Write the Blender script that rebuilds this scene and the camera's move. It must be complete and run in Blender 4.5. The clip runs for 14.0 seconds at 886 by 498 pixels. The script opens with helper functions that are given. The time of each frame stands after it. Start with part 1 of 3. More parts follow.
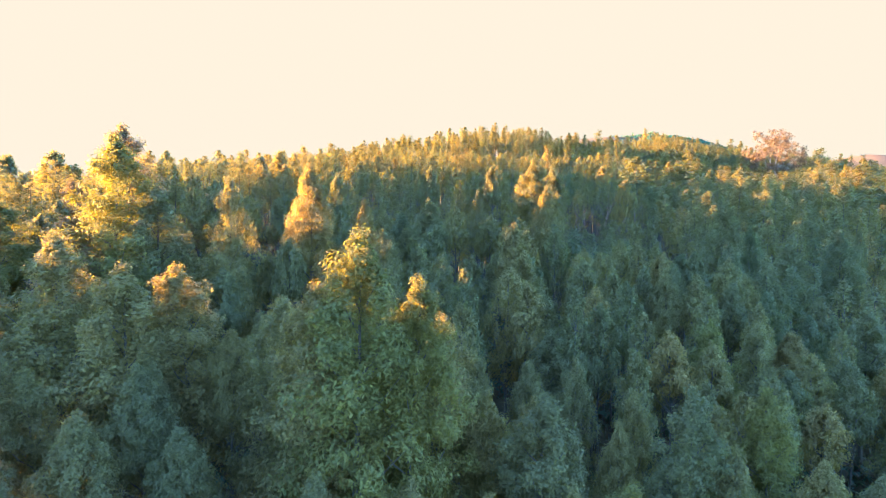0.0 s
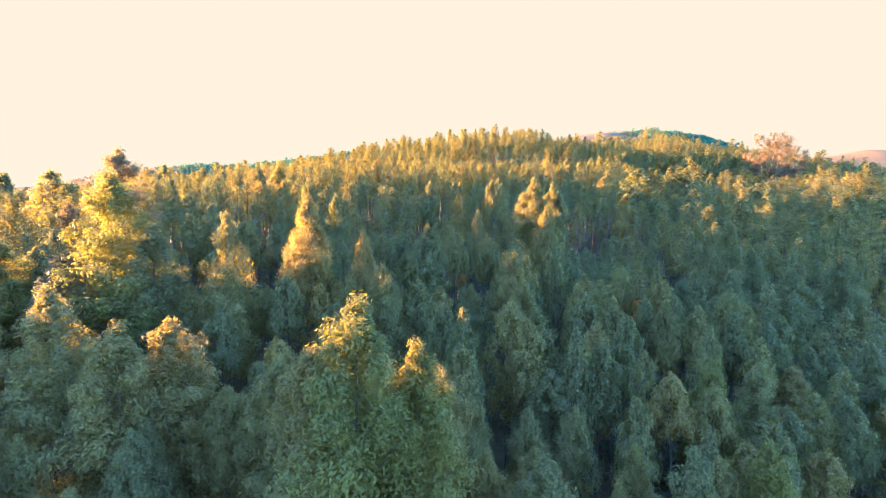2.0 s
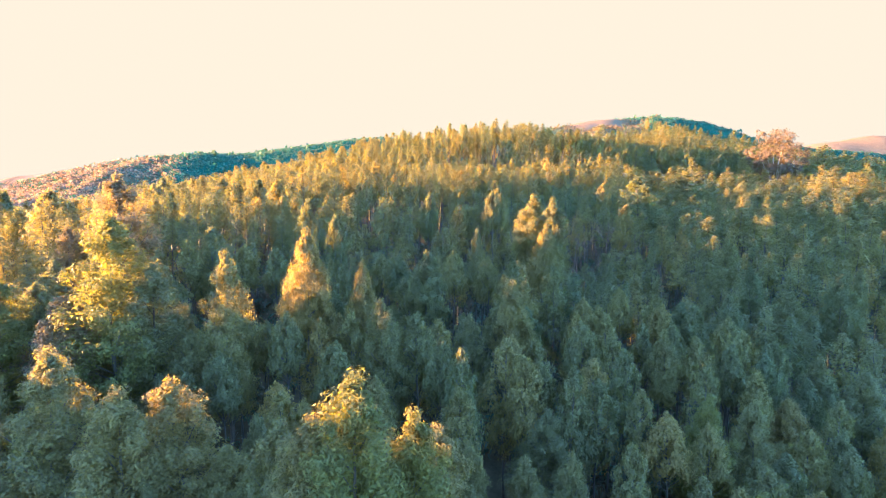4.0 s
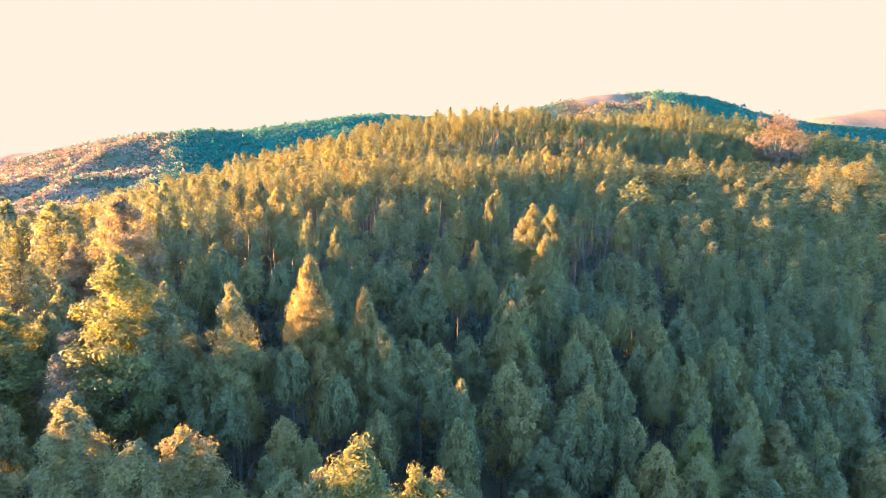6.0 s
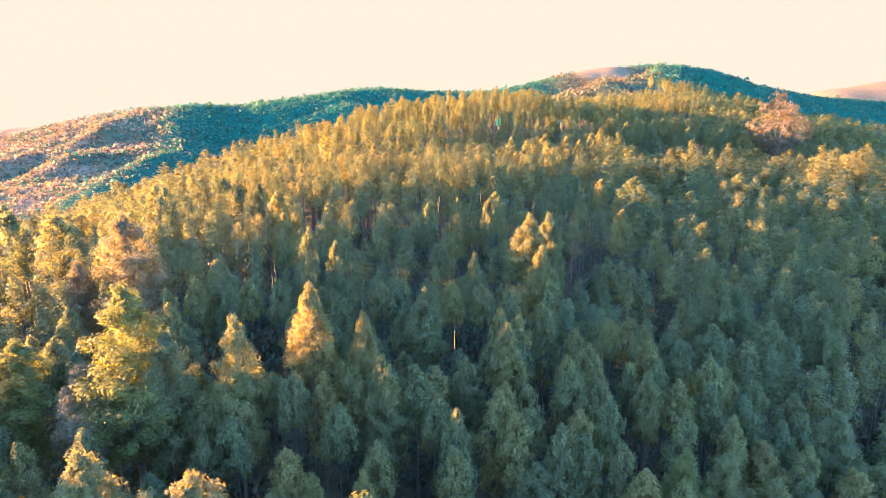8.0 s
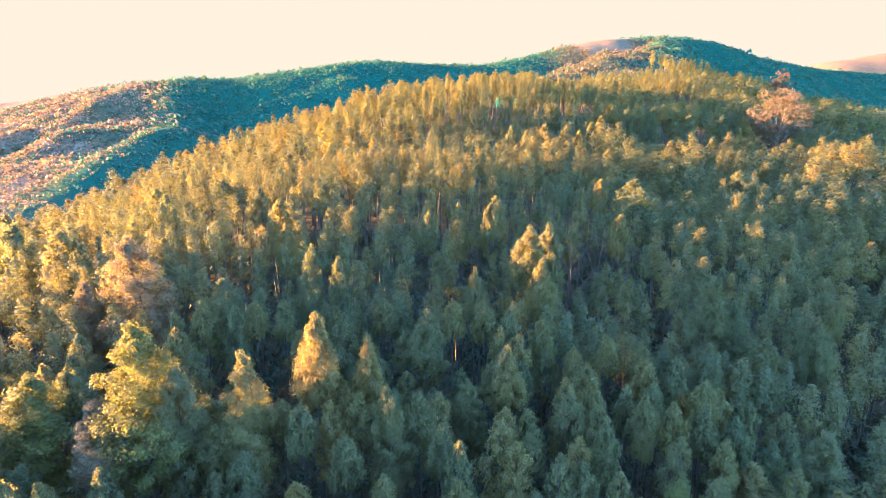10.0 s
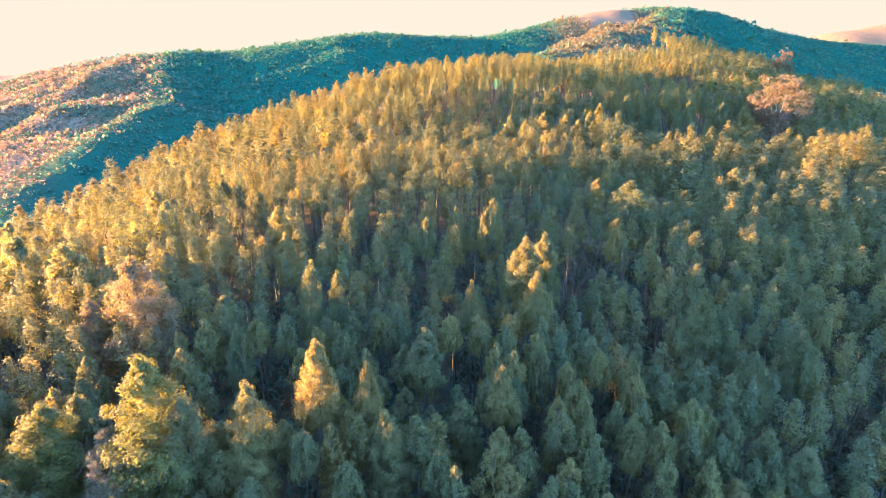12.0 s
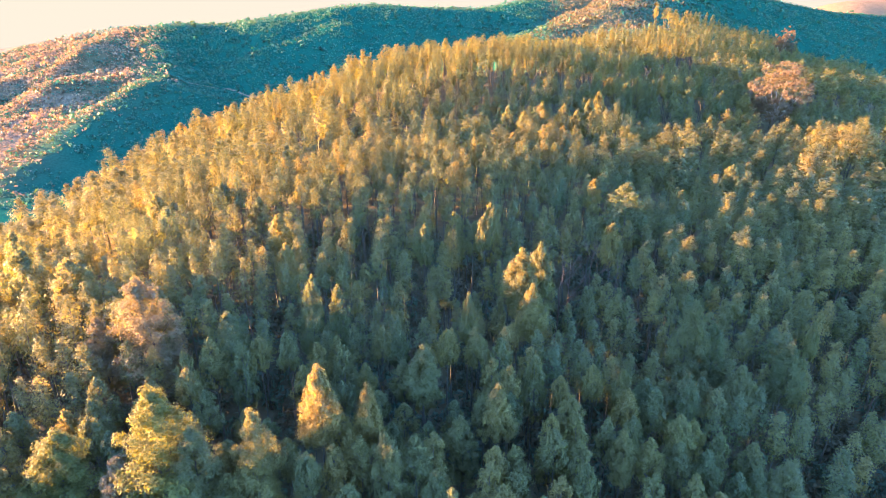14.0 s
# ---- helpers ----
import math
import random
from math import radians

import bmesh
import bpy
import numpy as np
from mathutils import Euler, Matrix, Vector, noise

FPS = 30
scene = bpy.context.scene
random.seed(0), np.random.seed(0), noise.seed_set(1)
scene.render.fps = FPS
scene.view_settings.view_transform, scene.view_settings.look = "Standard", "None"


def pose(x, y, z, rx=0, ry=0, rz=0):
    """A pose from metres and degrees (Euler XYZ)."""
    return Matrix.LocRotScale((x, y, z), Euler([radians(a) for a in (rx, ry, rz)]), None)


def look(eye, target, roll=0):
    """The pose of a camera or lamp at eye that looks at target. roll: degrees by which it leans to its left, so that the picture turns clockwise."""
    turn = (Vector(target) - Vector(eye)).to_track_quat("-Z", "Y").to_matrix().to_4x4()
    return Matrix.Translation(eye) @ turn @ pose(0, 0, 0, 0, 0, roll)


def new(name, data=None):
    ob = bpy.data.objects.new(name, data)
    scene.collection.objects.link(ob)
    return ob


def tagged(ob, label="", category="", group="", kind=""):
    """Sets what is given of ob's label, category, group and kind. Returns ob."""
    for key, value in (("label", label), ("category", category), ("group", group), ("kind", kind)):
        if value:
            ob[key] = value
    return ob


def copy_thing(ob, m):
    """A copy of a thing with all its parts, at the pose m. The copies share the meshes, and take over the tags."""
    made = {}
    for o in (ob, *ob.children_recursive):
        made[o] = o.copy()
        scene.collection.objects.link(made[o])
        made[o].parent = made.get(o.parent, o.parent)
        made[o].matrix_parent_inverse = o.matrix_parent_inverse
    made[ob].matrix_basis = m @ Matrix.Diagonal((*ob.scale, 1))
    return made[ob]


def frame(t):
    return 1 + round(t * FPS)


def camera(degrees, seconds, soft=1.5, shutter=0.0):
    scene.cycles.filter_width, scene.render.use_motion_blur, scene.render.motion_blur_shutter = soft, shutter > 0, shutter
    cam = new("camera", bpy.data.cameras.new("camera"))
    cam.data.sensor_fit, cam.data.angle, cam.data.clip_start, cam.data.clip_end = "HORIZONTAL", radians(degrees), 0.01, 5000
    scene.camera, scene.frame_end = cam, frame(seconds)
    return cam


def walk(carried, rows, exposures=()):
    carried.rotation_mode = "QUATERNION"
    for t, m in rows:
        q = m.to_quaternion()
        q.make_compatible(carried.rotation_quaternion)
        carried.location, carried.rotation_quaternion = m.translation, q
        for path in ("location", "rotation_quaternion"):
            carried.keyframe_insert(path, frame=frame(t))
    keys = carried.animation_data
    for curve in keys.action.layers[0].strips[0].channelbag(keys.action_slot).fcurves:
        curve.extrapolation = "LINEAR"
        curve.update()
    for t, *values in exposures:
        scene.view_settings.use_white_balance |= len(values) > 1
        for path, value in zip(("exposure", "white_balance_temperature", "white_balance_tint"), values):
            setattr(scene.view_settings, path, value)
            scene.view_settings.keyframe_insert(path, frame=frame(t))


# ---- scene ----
cam = camera(78.5, 14.0, soft=0.75)
METRES, EYE, TILT, LEAN, TURN = 30.0, 26.0, -3.5, 0.0, 0.0
EXPOSURE = 5.25
SUN_POWER, SUN_COLOUR = 5.3, (1.0, 0.5, 0.185)
SKY_STRENGTH, SKY_TINT, HAZE = 0.12, (0.85, 1.04, 1.21), (0.2195, 0.1967, 0.1618)
ROWS = [
    (0.0, 0.0, 0.0, 0.0, -0.0, 0.0, 0.0),
    (0.5, -0.0003, 0.0012, 0.024, -0.01, 0.02, -0.04),
    (1.0, -0.0014, 0.0059, 0.0481, -0.06, -0.14, -0.07),
    (1.5, -0.0011, 0.0111, 0.0724, -0.08, -0.38, -0.1),
    (2.0, 0.0019, 0.0145, 0.099, -0.0, -0.63, -0.09),
    (2.5, 0.0054, 0.0156, 0.1282, 0.02, -0.93, -0.04),
    (3.0, 0.0082, 0.0155, 0.1591, 0.11, -1.27, -0.02),
    (3.5, 0.0075, 0.0172, 0.1892, 0.09, -1.63, -0.02),
    (6.0, 0.0072, -0.0029, 0.3596, 0.11, -4.76, 0.06),
    (6.5, 0.0109, -0.0064, 0.3926, 0.15, -5.48, 0.09),
    (7.0, 0.0148, -0.0106, 0.4293, 0.18, -6.2, 0.09),
    (7.5, 0.0168, -0.0155, 0.4677, 0.15, -6.9, 0.11),
    (8.0, 0.0162, -0.019, 0.5077, 0.08, -7.59, 0.1),
    (10.5, 0.0028, -0.0174, 0.7076, -0.15, -11.15, 0.09),
    (11.0, 0.0048, -0.0174, 0.7468, -0.18, -11.86, 0.09),
    (11.5, 0.0084, -0.019, 0.7885, -0.2, -12.58, 0.08),
    (12.0, 0.0113, -0.0211, 0.83, -0.21, -13.31, 0.08),
    (12.5, 0.0124, -0.0208, 0.8702, -0.23, -14.02, 0.09),
    (13.0, 0.0128, -0.0194, 0.9106, -0.25, -14.72, 0.08),
    (13.5, 0.0149, -0.0179, 0.952, -0.3, -15.44, 0.09),
    (14.0, 0.0164, -0.019, 0.9941, -0.34, -16.14, 0.1),
]
walk(cam, [(t, pose(0, 0, EYE, TILT, LEAN, TURN) @ pose(METRES * x, METRES * y, METRES * z, 90 + pitch, roll, yaw)) for t, x, y, z, yaw, pitch, roll in ROWS],
     exposures=[(0.0, EXPOSURE), (14.0, EXPOSURE)])

# ---- light ----
SUN_WAY = Vector((-0.95, 0.24, 0.13)).normalized()


def build_world():
    world = bpy.data.worlds.new("evening_sky")
    scene.world = world
    world.use_nodes = True
    nt = world.node_tree
    nt.nodes.clear()
    out = nt.nodes.new("ShaderNodeOutputWorld")
    back = nt.nodes.new("ShaderNodeBackground")
    sky = nt.nodes.new("ShaderNodeTexSky")
    sky.sky_type, sky.sun_disc = "NISHITA", False
    sky.sun_elevation = math.asin(SUN_WAY.z)
    sky.sun_rotation = math.atan2(SUN_WAY.x, SUN_WAY.y)
    sky.air_density, sky.dust_density, sky.ozone_density = 1.0, 1.0, 3.0
    sky_gain = nt.nodes.new("ShaderNodeMix")
    sky_gain.data_type, sky_gain.blend_type = "RGBA", "MULTIPLY"
    sky_gain.inputs["Factor"].default_value = 1.0
    sky_gain.inputs["B"].default_value = (*SKY_TINT, 1)
    nt.links.new(sky.outputs["Color"], sky_gain.inputs["A"])
    # bright evening haze low over the side where the sun stands
    coord = nt.nodes.new("ShaderNodeTexCoord")
    split = nt.nodes.new("ShaderNodeSeparateXYZ")
    nt.links.new(coord.outputs["Generated"], split.inputs[0])
    low = nt.nodes.new("ShaderNodeMapRange")
    low.interpolation_type = "SMOOTHSTEP"
    low.inputs["From Min"].default_value, low.inputs["From Max"].default_value = 0.52, 0.37
    nt.links.new(split.outputs["Z"], low.inputs["Value"])
    side = nt.nodes.new("ShaderNodeVectorMath")
    side.operation = "DOT_PRODUCT"
    side.inputs[1].default_value = Vector((-0.42, 0.91, 0.0)).normalized()
    nt.links.new(coord.outputs["Generated"], side.inputs[0])
    near = nt.nodes.new("ShaderNodeMapRange")
    near.interpolation_type = "SMOOTHSTEP"
    near.inputs["From Min"].default_value, near.inputs["From Max"].default_value = 0.1, 0.4
    nt.links.new(side.outputs["Value"], near.inputs["Value"])
    fac = nt.nodes.new("ShaderNodeMath")
    fac.operation = "MULTIPLY"
    nt.links.new(low.outputs[0], fac.inputs[0])
    nt.links.new(near.outputs[0], fac.inputs[1])
    mix = nt.nodes.new("ShaderNodeMix")
    mix.data_type = "RGBA"
    mix.inputs["B"].default_value = (*HAZE, 1)
    nt.links.new(fac.outputs[0], mix.inputs["Factor"])
    nt.links.new(sky_gain.outputs["Result"], mix.inputs["A"])
    nt.links.new(mix.outputs["Result"], back.inputs["Color"])
    back.inputs["Strength"].default_value = SKY_STRENGTH
    nt.links.new(back.outputs[0], out.inputs[0])


build_world()
sun_data = bpy.data.lights.new("sun", "SUN")
sun_data.energy, sun_data.angle, sun_data.color = SUN_POWER, radians(0.8), SUN_COLOUR
sun = new("sun", sun_data)
sun.matrix_world = look(SUN_WAY * 300, (0, 0, 0))


# ---- materials ----
def material(name):
    mat = bpy.data.materials.new(name)
    mat.use_nodes = True
    mat.node_tree.nodes.clear()
    return mat, mat.node_tree


def node(nt, kind, **values):
    n = nt.nodes.new(kind)
    for key, value in values.items():
        n.inputs[key.replace("_", " ")].default_value = value
    return n


def ramp(nt, source, stops):
    r = nt.nodes.new("ShaderNodeValToRGB")
    while len(r.color_ramp.elements) < len(stops):
        r.color_ramp.elements.new(0.5)
    for el, (at, rgb) in zip(r.color_ramp.elements, stops):
        el.position, el.color = at, (*rgb, 1)
    nt.links.new(source, r.inputs[0])
    return r


def blend(nt, mode, fac, a, b):
    m = nt.nodes.new("ShaderNodeMix")
    m.data_type, m.blend_type = "RGBA", mode
    m.clamp_result = False
    for socket, value in (("Factor", fac), ("A", a), ("B", b)):
        if isinstance(value, bpy.types.NodeSocket):
            nt.links.new(value, m.inputs[socket])
        else:
            m.inputs[socket].default_value = value
    return m.outputs["Result"]


def leaf_material(name, stops, single, glow=0.5):
    """Foliage: colour by tree (each tree's own tone), by patch of the stand and by leaf."""
    mat, nt = material(name)
    out = nt.nodes.new("ShaderNodeOutputMaterial")
    if single:
        tone = nt.nodes.new("ShaderNodeObjectInfo").outputs["Random"]
    else:
        att = nt.nodes.new("ShaderNodeAttribute")
        att.attribute_name = "tone"
        tone = att.outputs["Fac"]
    col = ramp(nt, tone, stops).outputs["Color"]
    geo = nt.nodes.new("ShaderNodeNewGeometry")
    island = ramp(nt, geo.outputs["Random Per Island"], [(0.0, (0.76, 0.79, 0.82)), (0.55, (1, 1, 1)), (0.9, (1.1, 1.08, 1.0)), (1.0, (1.18, 1.13, 1.03))])
    col = blend(nt, "MULTIPLY", 1.0, col, island.outputs["Color"])
    patch = node(nt, "ShaderNodeTexNoise", Scale=0.05, Detail=3.0)
    nt.links.new(geo.outputs["Position"], patch.inputs["Vector"])
    patch_tone = ramp(nt, patch.outputs["Fac"], [(0.3, (0.86, 0.96, 1.02)), (0.7, (1.16, 1.05, 0.92))])
    col = blend(nt, "MULTIPLY", 1.0, col, patch_tone.outputs["Color"])
    bsdf = node(nt, "ShaderNodeBsdfPrincipled", Roughness=0.55)
    bsdf.inputs["Specular IOR Level"].default_value = 0.08
    nt.links.new(col, bsdf.inputs["Base Color"])
    thin = nt.nodes.new("ShaderNodeBsdfTranslucent")
    nt.links.new(blend(nt, "MULTIPLY", 1.0, col, (1.5, 1.36, 0.42, 1)), thin.inputs["Color"])
    mix = node(nt, "ShaderNodeMixShader", Fac=glow)
    nt.links.new(bsdf.outputs[0], mix.inputs[1])
    nt.links.new(thin.outputs[0], mix.inputs[2])
    nt.links.new(mix.outputs[0], out.inputs["Surface"])
    return mat


def bark_material(name, dark, pale, scale):
    mat, nt = material(name)
    out = nt.nodes.new("ShaderNodeOutputMaterial")
    coord = nt.nodes.new("ShaderNodeTexCoord")
    place = node(nt, "ShaderNodeMapping", Scale=(scale, scale, scale * 0.18))
    nt.links.new(coord.outputs["Object"], place.inputs["Vector"])
    grain = node(nt, "ShaderNodeTexNoise", Scale=1.0, Detail=5.0, Roughness=0.65)
    nt.links.new(place.outputs[0], grain.inputs["Vector"])
    col = ramp(nt, grain.outputs["Fac"], [(0.3, dark), (0.68, pale)])
    bsdf = node(nt, "ShaderNodeBsdfPrincipled", Roughness=0.8)
    nt.links.new(col.outputs["Color"], bsdf.inputs["Base Color"])
    bump = node(nt, "ShaderNodeBump", Strength=0.5, Distance=0.03)
    nt.links.new(grain.outputs["Fac"], bump.inputs["Height"])
    nt.links.new(bump.outputs[0], bsdf.inputs["Normal"])
    nt.links.new(bsdf.outputs[0], out.inputs["Surface"])
    return mat


def ground_material():
    """Leaf litter, dry grass and bare reddish earth; far scrub coloured with teal shade."""
    mat, nt = material("hill_ground")
    out = nt.nodes.new("ShaderNodeOutputMaterial")
    geo = nt.nodes.new("ShaderNodeNewGeometry")
    broad = node(nt, "ShaderNodeTexNoise", Scale=0.013, Detail=6.0, Roughness=0.6)
    fine = node(nt, "ShaderNodeTexNoise", Scale=0.6, Detail=6.0, Roughness=0.7)
    for n in (broad, fine):
        nt.links.new(geo.outputs["Position"], n.inputs["Vector"])
    # teal of shade and haze is put into the far scrub's base colour
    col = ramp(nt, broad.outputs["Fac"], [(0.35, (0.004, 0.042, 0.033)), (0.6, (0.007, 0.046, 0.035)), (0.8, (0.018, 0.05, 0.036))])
    att = nt.nodes.new("ShaderNodeAttribute")
    att.attribute_name = "tone"
    mottle = node(nt, "ShaderNodeTexNoise", Scale=0.06, Detail=5.0, Roughness=0.7)
    nt.links.new(geo.outputs["Position"], mottle.inputs["Vector"])
    # earth colour, lightened to carry the sunlight of the western spur
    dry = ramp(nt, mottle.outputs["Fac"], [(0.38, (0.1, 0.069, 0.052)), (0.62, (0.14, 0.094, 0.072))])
    litter = ramp(nt, broad.outputs["Fac"], [(0.3, (0.045, 0.036, 0.024)), (0.7, (0.08, 0.058, 0.036))])
    under = node(nt, "ShaderNodeMapRange", From_Min=0.0, From_Max=0.5)
    over = node(nt, "ShaderNodeMapRange", From_Min=0.5, From_Max=1.0)
    for n in (under, over):
        nt.links.new(att.outputs["Fac"], n.inputs["Value"])
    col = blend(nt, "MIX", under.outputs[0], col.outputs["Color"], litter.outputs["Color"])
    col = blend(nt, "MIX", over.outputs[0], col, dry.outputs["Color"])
    speck = ramp(nt, fine.outputs["Fac"], [(0.3, (0.55, 0.6, 0.6)), (0.7, (1.35, 1.3, 1.2))])
    col = blend(nt, "MULTIPLY", 1.0, col, speck.outputs["Color"])
    bsdf = node(nt, "ShaderNodeBsdfPrincipled", Roughness=0.95)
    bsdf.inputs["Specular IOR Level"].default_value = 0.0
    nt.links.new(col, bsdf.inputs["Base Color"])
    bump = node(nt, "ShaderNodeBump", Strength=0.6, Distance=0.4)
    nt.links.new(fine.outputs["Fac"], bump.inputs["Height"])
    nt.links.new(bump.outputs[0], bsdf.inputs["Normal"])
    nt.links.new(bsdf.outputs[0], out.inputs["Surface"])
    return mat


GREENS = [(0.0, (0.074, 0.084, 0.054)), (0.4, (0.092, 0.093, 0.055)), (0.75, (0.114, 0.104, 0.053)), (1.0, (0.138, 0.111, 0.055))]
# teal stops hold the far slopes' shade, the peach stop their sunlight
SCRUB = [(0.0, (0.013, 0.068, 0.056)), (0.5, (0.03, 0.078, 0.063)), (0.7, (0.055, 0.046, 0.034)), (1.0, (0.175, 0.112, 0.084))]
PINKS = [(0.0, (0.074, 0.055, 0.049)), (1.0, (0.09, 0.065, 0.058))]
leaf_single = leaf_material("eucalyptus_leaf", GREENS, True)
leaf_stand = leaf_material("eucalyptus_stand_leaf", GREENS, False)
leaf_golden = leaf_material("golden_green_leaf", [(0.0, (0.084, 0.088, 0.037)), (1.0, (0.1, 0.098, 0.04))], True)
leaf_dusty = leaf_material("dusty_leaf", [(0.0, (0.115, 0.092, 0.07)), (1.0, (0.13, 0.1, 0.074))], True)
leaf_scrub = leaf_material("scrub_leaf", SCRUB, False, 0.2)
leaf_pink = leaf_material("pinkish_leaf", PINKS, True)
bark = bark_material("eucalyptus_bark", (0.022, 0.017, 0.013), (0.048, 0.037, 0.028), 6.0)
pale_bark = bark_material("pale_bark", (0.12, 0.09, 0.068), (0.3, 0.245, 0.195), 3.0)
red_bark = bark_material("reddish_bark", (0.03, 0.014, 0.01), (0.075, 0.034, 0.024), 5.0)
earth = ground_material()

# ---- ground: wooded hill, valley and far hills in one sheet ----
PLAIN = -40.0
SWELL = 62.0
SWELLS_X = [-170, -100, -30, 40, 110, 180, 250]
SWELLS_Y = [-60, 10, 80, 150, 220, 290, 360, 430]
SWELLS = [[5.1, 17.8, 15.3, 13.8, 12.6, 3.1, 11.1], [6.4, 18.8, 19.8, 7.0, 12.9, 9.9, 28.3], [7.4, 18.0, 30.2, 25.3, 18.7, 13.5, 15.6], [7.7, 20.9, 24.4, 23.6, 28.9, 9.6, 33.5], [4.6, 24.7, 38.0, 35.1, 30.2, 29.6, 18.8], [9.1, 2.5, 35.6, 40.6, 36.4, 39.9, 35.0], [13.3, 4.8, 16.2, 25.5, 43.4, 33.2, 31.2], [0.7, 0.1, 8.4, 18.3, 58.9, 54.5, 49.5]]
# hollows and knolls on the wooded hill: x, y, size, height
DIPS = [(25, 166, 24, -5), (72, 150, 20, -4.5), (40, 103, 9, -3.5), (18, 82, 11, -3.5), (22, 63, 12, -2.5), (22, 131, 12, 2), (33, 206, 20, 4), (86, 170, 20, -4.5), (-4, 75, 17, -4), (93, 218, 12, -2.5), (195, 295, 55, -8), (152, 250, 30, -4), (160, 228, 36, 3), (85, 255, 35, -2.5),
        (50, 138, 15, 3), (76, 110, 13, 2.2), (106, 137, 20, 3), (120, 266, 18, 2), (66, 280, 26, -2.5), (150, 286, 22, 2.5), (141, 204, 22, 3.5), (98, 216, 16, -1.5), (62, 161, 13, -3), (58, 184, 18, -2.5), (-92, 120, 24, -3), (54, 119, 9, -3.5)]
RIDGE_X = [-1500, -1000, -654, -610, -558, -453, -335, -249, -134, -21, 74, 187, 306, 383, 505, 593, 706, 896, 1140, 1500, 2100]
RIDGE_Z = [-40, -25, 19, 43, 68, 98, 103, 118, 138, 134, 134, 158, 192, 198, 205, 198, 170, 149, 144, 70, -30]


def wood_hill(x, y):
    z = np.full_like(x, PLAIN)
    for cy, row in zip(SWELLS_Y, SWELLS):
        for cx, high in zip(SWELLS_X, row):
            z = z + high * np.exp(-((x - cx) ** 2 + (y - cy) ** 2) / SWELL ** 2)
    for cx, cy, size, high in DIPS:
        z = z + high * np.exp(-((x - cx) ** 2 + (y - cy) ** 2) / size ** 2)
    return z


def waves(x, y, size, seed):
    """Soft rolling unevenness about `size` metres long, from -1 to 1."""
    r = np.random.RandomState(seed)
    z = np.zeros_like(x)
    for k in range(7):
        a, f, p = r.uniform(0, 2 * np.pi), r.uniform(0.6, 1.6) * 2 * np.pi / size, r.uniform(0, 2 * np.pi)
        z = z + np.sin((x * np.cos(a) + y * np.sin(a)) * f + p)
    return z / 4


def spur(x, y, ys, xs, zs, west, east):
    """A crest that runs along y, with a slope to either side."""
    off = x - np.interp(y, ys, xs)
    crest = np.interp(y, ys, zs)
    return crest + 4 - np.where(off < 0, west, east) * np.sqrt(off ** 2 + 144)


def far_ridge(x, y):
    """The long ridge beyond the valley, its western spur and the summit with its southern spur."""
    line = 1061 + 0.355 * np.clip(x, -900, 1400)
    bend = x + 0.25 * (y - line)
    top = (np.interp(bend, RIDGE_X, RIDGE_Z) + np.interp(bend - 30, RIDGE_X, RIDGE_Z) + np.interp(bend + 30, RIDGE_X, RIDGE_Z)) / 3
    off = y - line
    fall = np.where(off < 0, np.exp(-(np.abs(off) / 300.0) ** 1.7), np.exp(-(off / 500.0) ** 2))
    ridge = PLAIN + (top - PLAIN) * fall
    west = spur(x, y, [300, 370, 400, 430, 500, 600, 700, 900, 1000], [-297, -296, -298, -296, -291, -290, -328, -458, -480], [-60, -34, -21, -17, 4, 23, 45, 96, 60], 0.14, 0.45)
    south = spur(x, y, [230, 350, 520, 600, 1100, 1230, 1300], [112, 135, 160, 193, 427, 500, 510], [-60, 56, 93, 105, 180, 203, 150], 0.36, 0.5)
    body = np.maximum(np.maximum(ridge, west), np.maximum(south, PLAIN))
    gully = 8 * waves(x, y, 170, 4) + 4 * waves(x, y, 80, 6)
    return body + gully * np.clip((body - PLAIN) / 60, 0, 1) * np.clip(np.abs(off) / 130, 0, 1)


def pink_hill(x, y):
    return PLAIN + 306 * np.exp(-((x - 1720) / 800) ** 2 - ((y - 2200) / 350) ** 2) + 8 * waves(x, y, 260, 9)


def terrain(x, y):
    x, y = np.asarray(x, float), np.asarray(y, float)
    hills = [wood_hill(x, y), far_ridge(x, y), pink_hill(x, y)]
    soft = 6.0
    top = np.maximum.reduce(hills)
    z = top + soft * np.log(sum(np.exp((h - top) / soft) for h in hills)) - soft * math.log(3) * np.exp(-((top - PLAIN) / 20) ** 2)
    return z + 0.5 * waves(x, y, 14, 2)


def bare_and_sunlit(x, y):
    """Where dry grass and earth show: the summit's shoulder, the spur, the hill beyond. The spur's tone also paints
    its sunlight.
    """
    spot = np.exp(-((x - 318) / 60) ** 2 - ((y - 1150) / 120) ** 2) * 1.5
    # sunlit tone west of a line, broken by teal hollows painted as shade
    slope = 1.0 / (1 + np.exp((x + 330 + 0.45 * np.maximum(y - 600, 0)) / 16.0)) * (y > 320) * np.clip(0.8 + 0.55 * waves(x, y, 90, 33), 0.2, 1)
    litter = 0.5 * (wood_hill(x, y) > far_ridge(x, y) + 2)
    brown = 0.32 / (1 + np.exp((0.19 * y - x) / 15)) / (1 + np.exp((x - 0.37 * y) / 15)) * ((y > 340) & (y < 1200))
    return np.clip(np.maximum(np.minimum(spot, 0.78) + slope + 0.74 * ((y > 1420) & (x > 300)), np.maximum(litter, brown)), 0, 1)


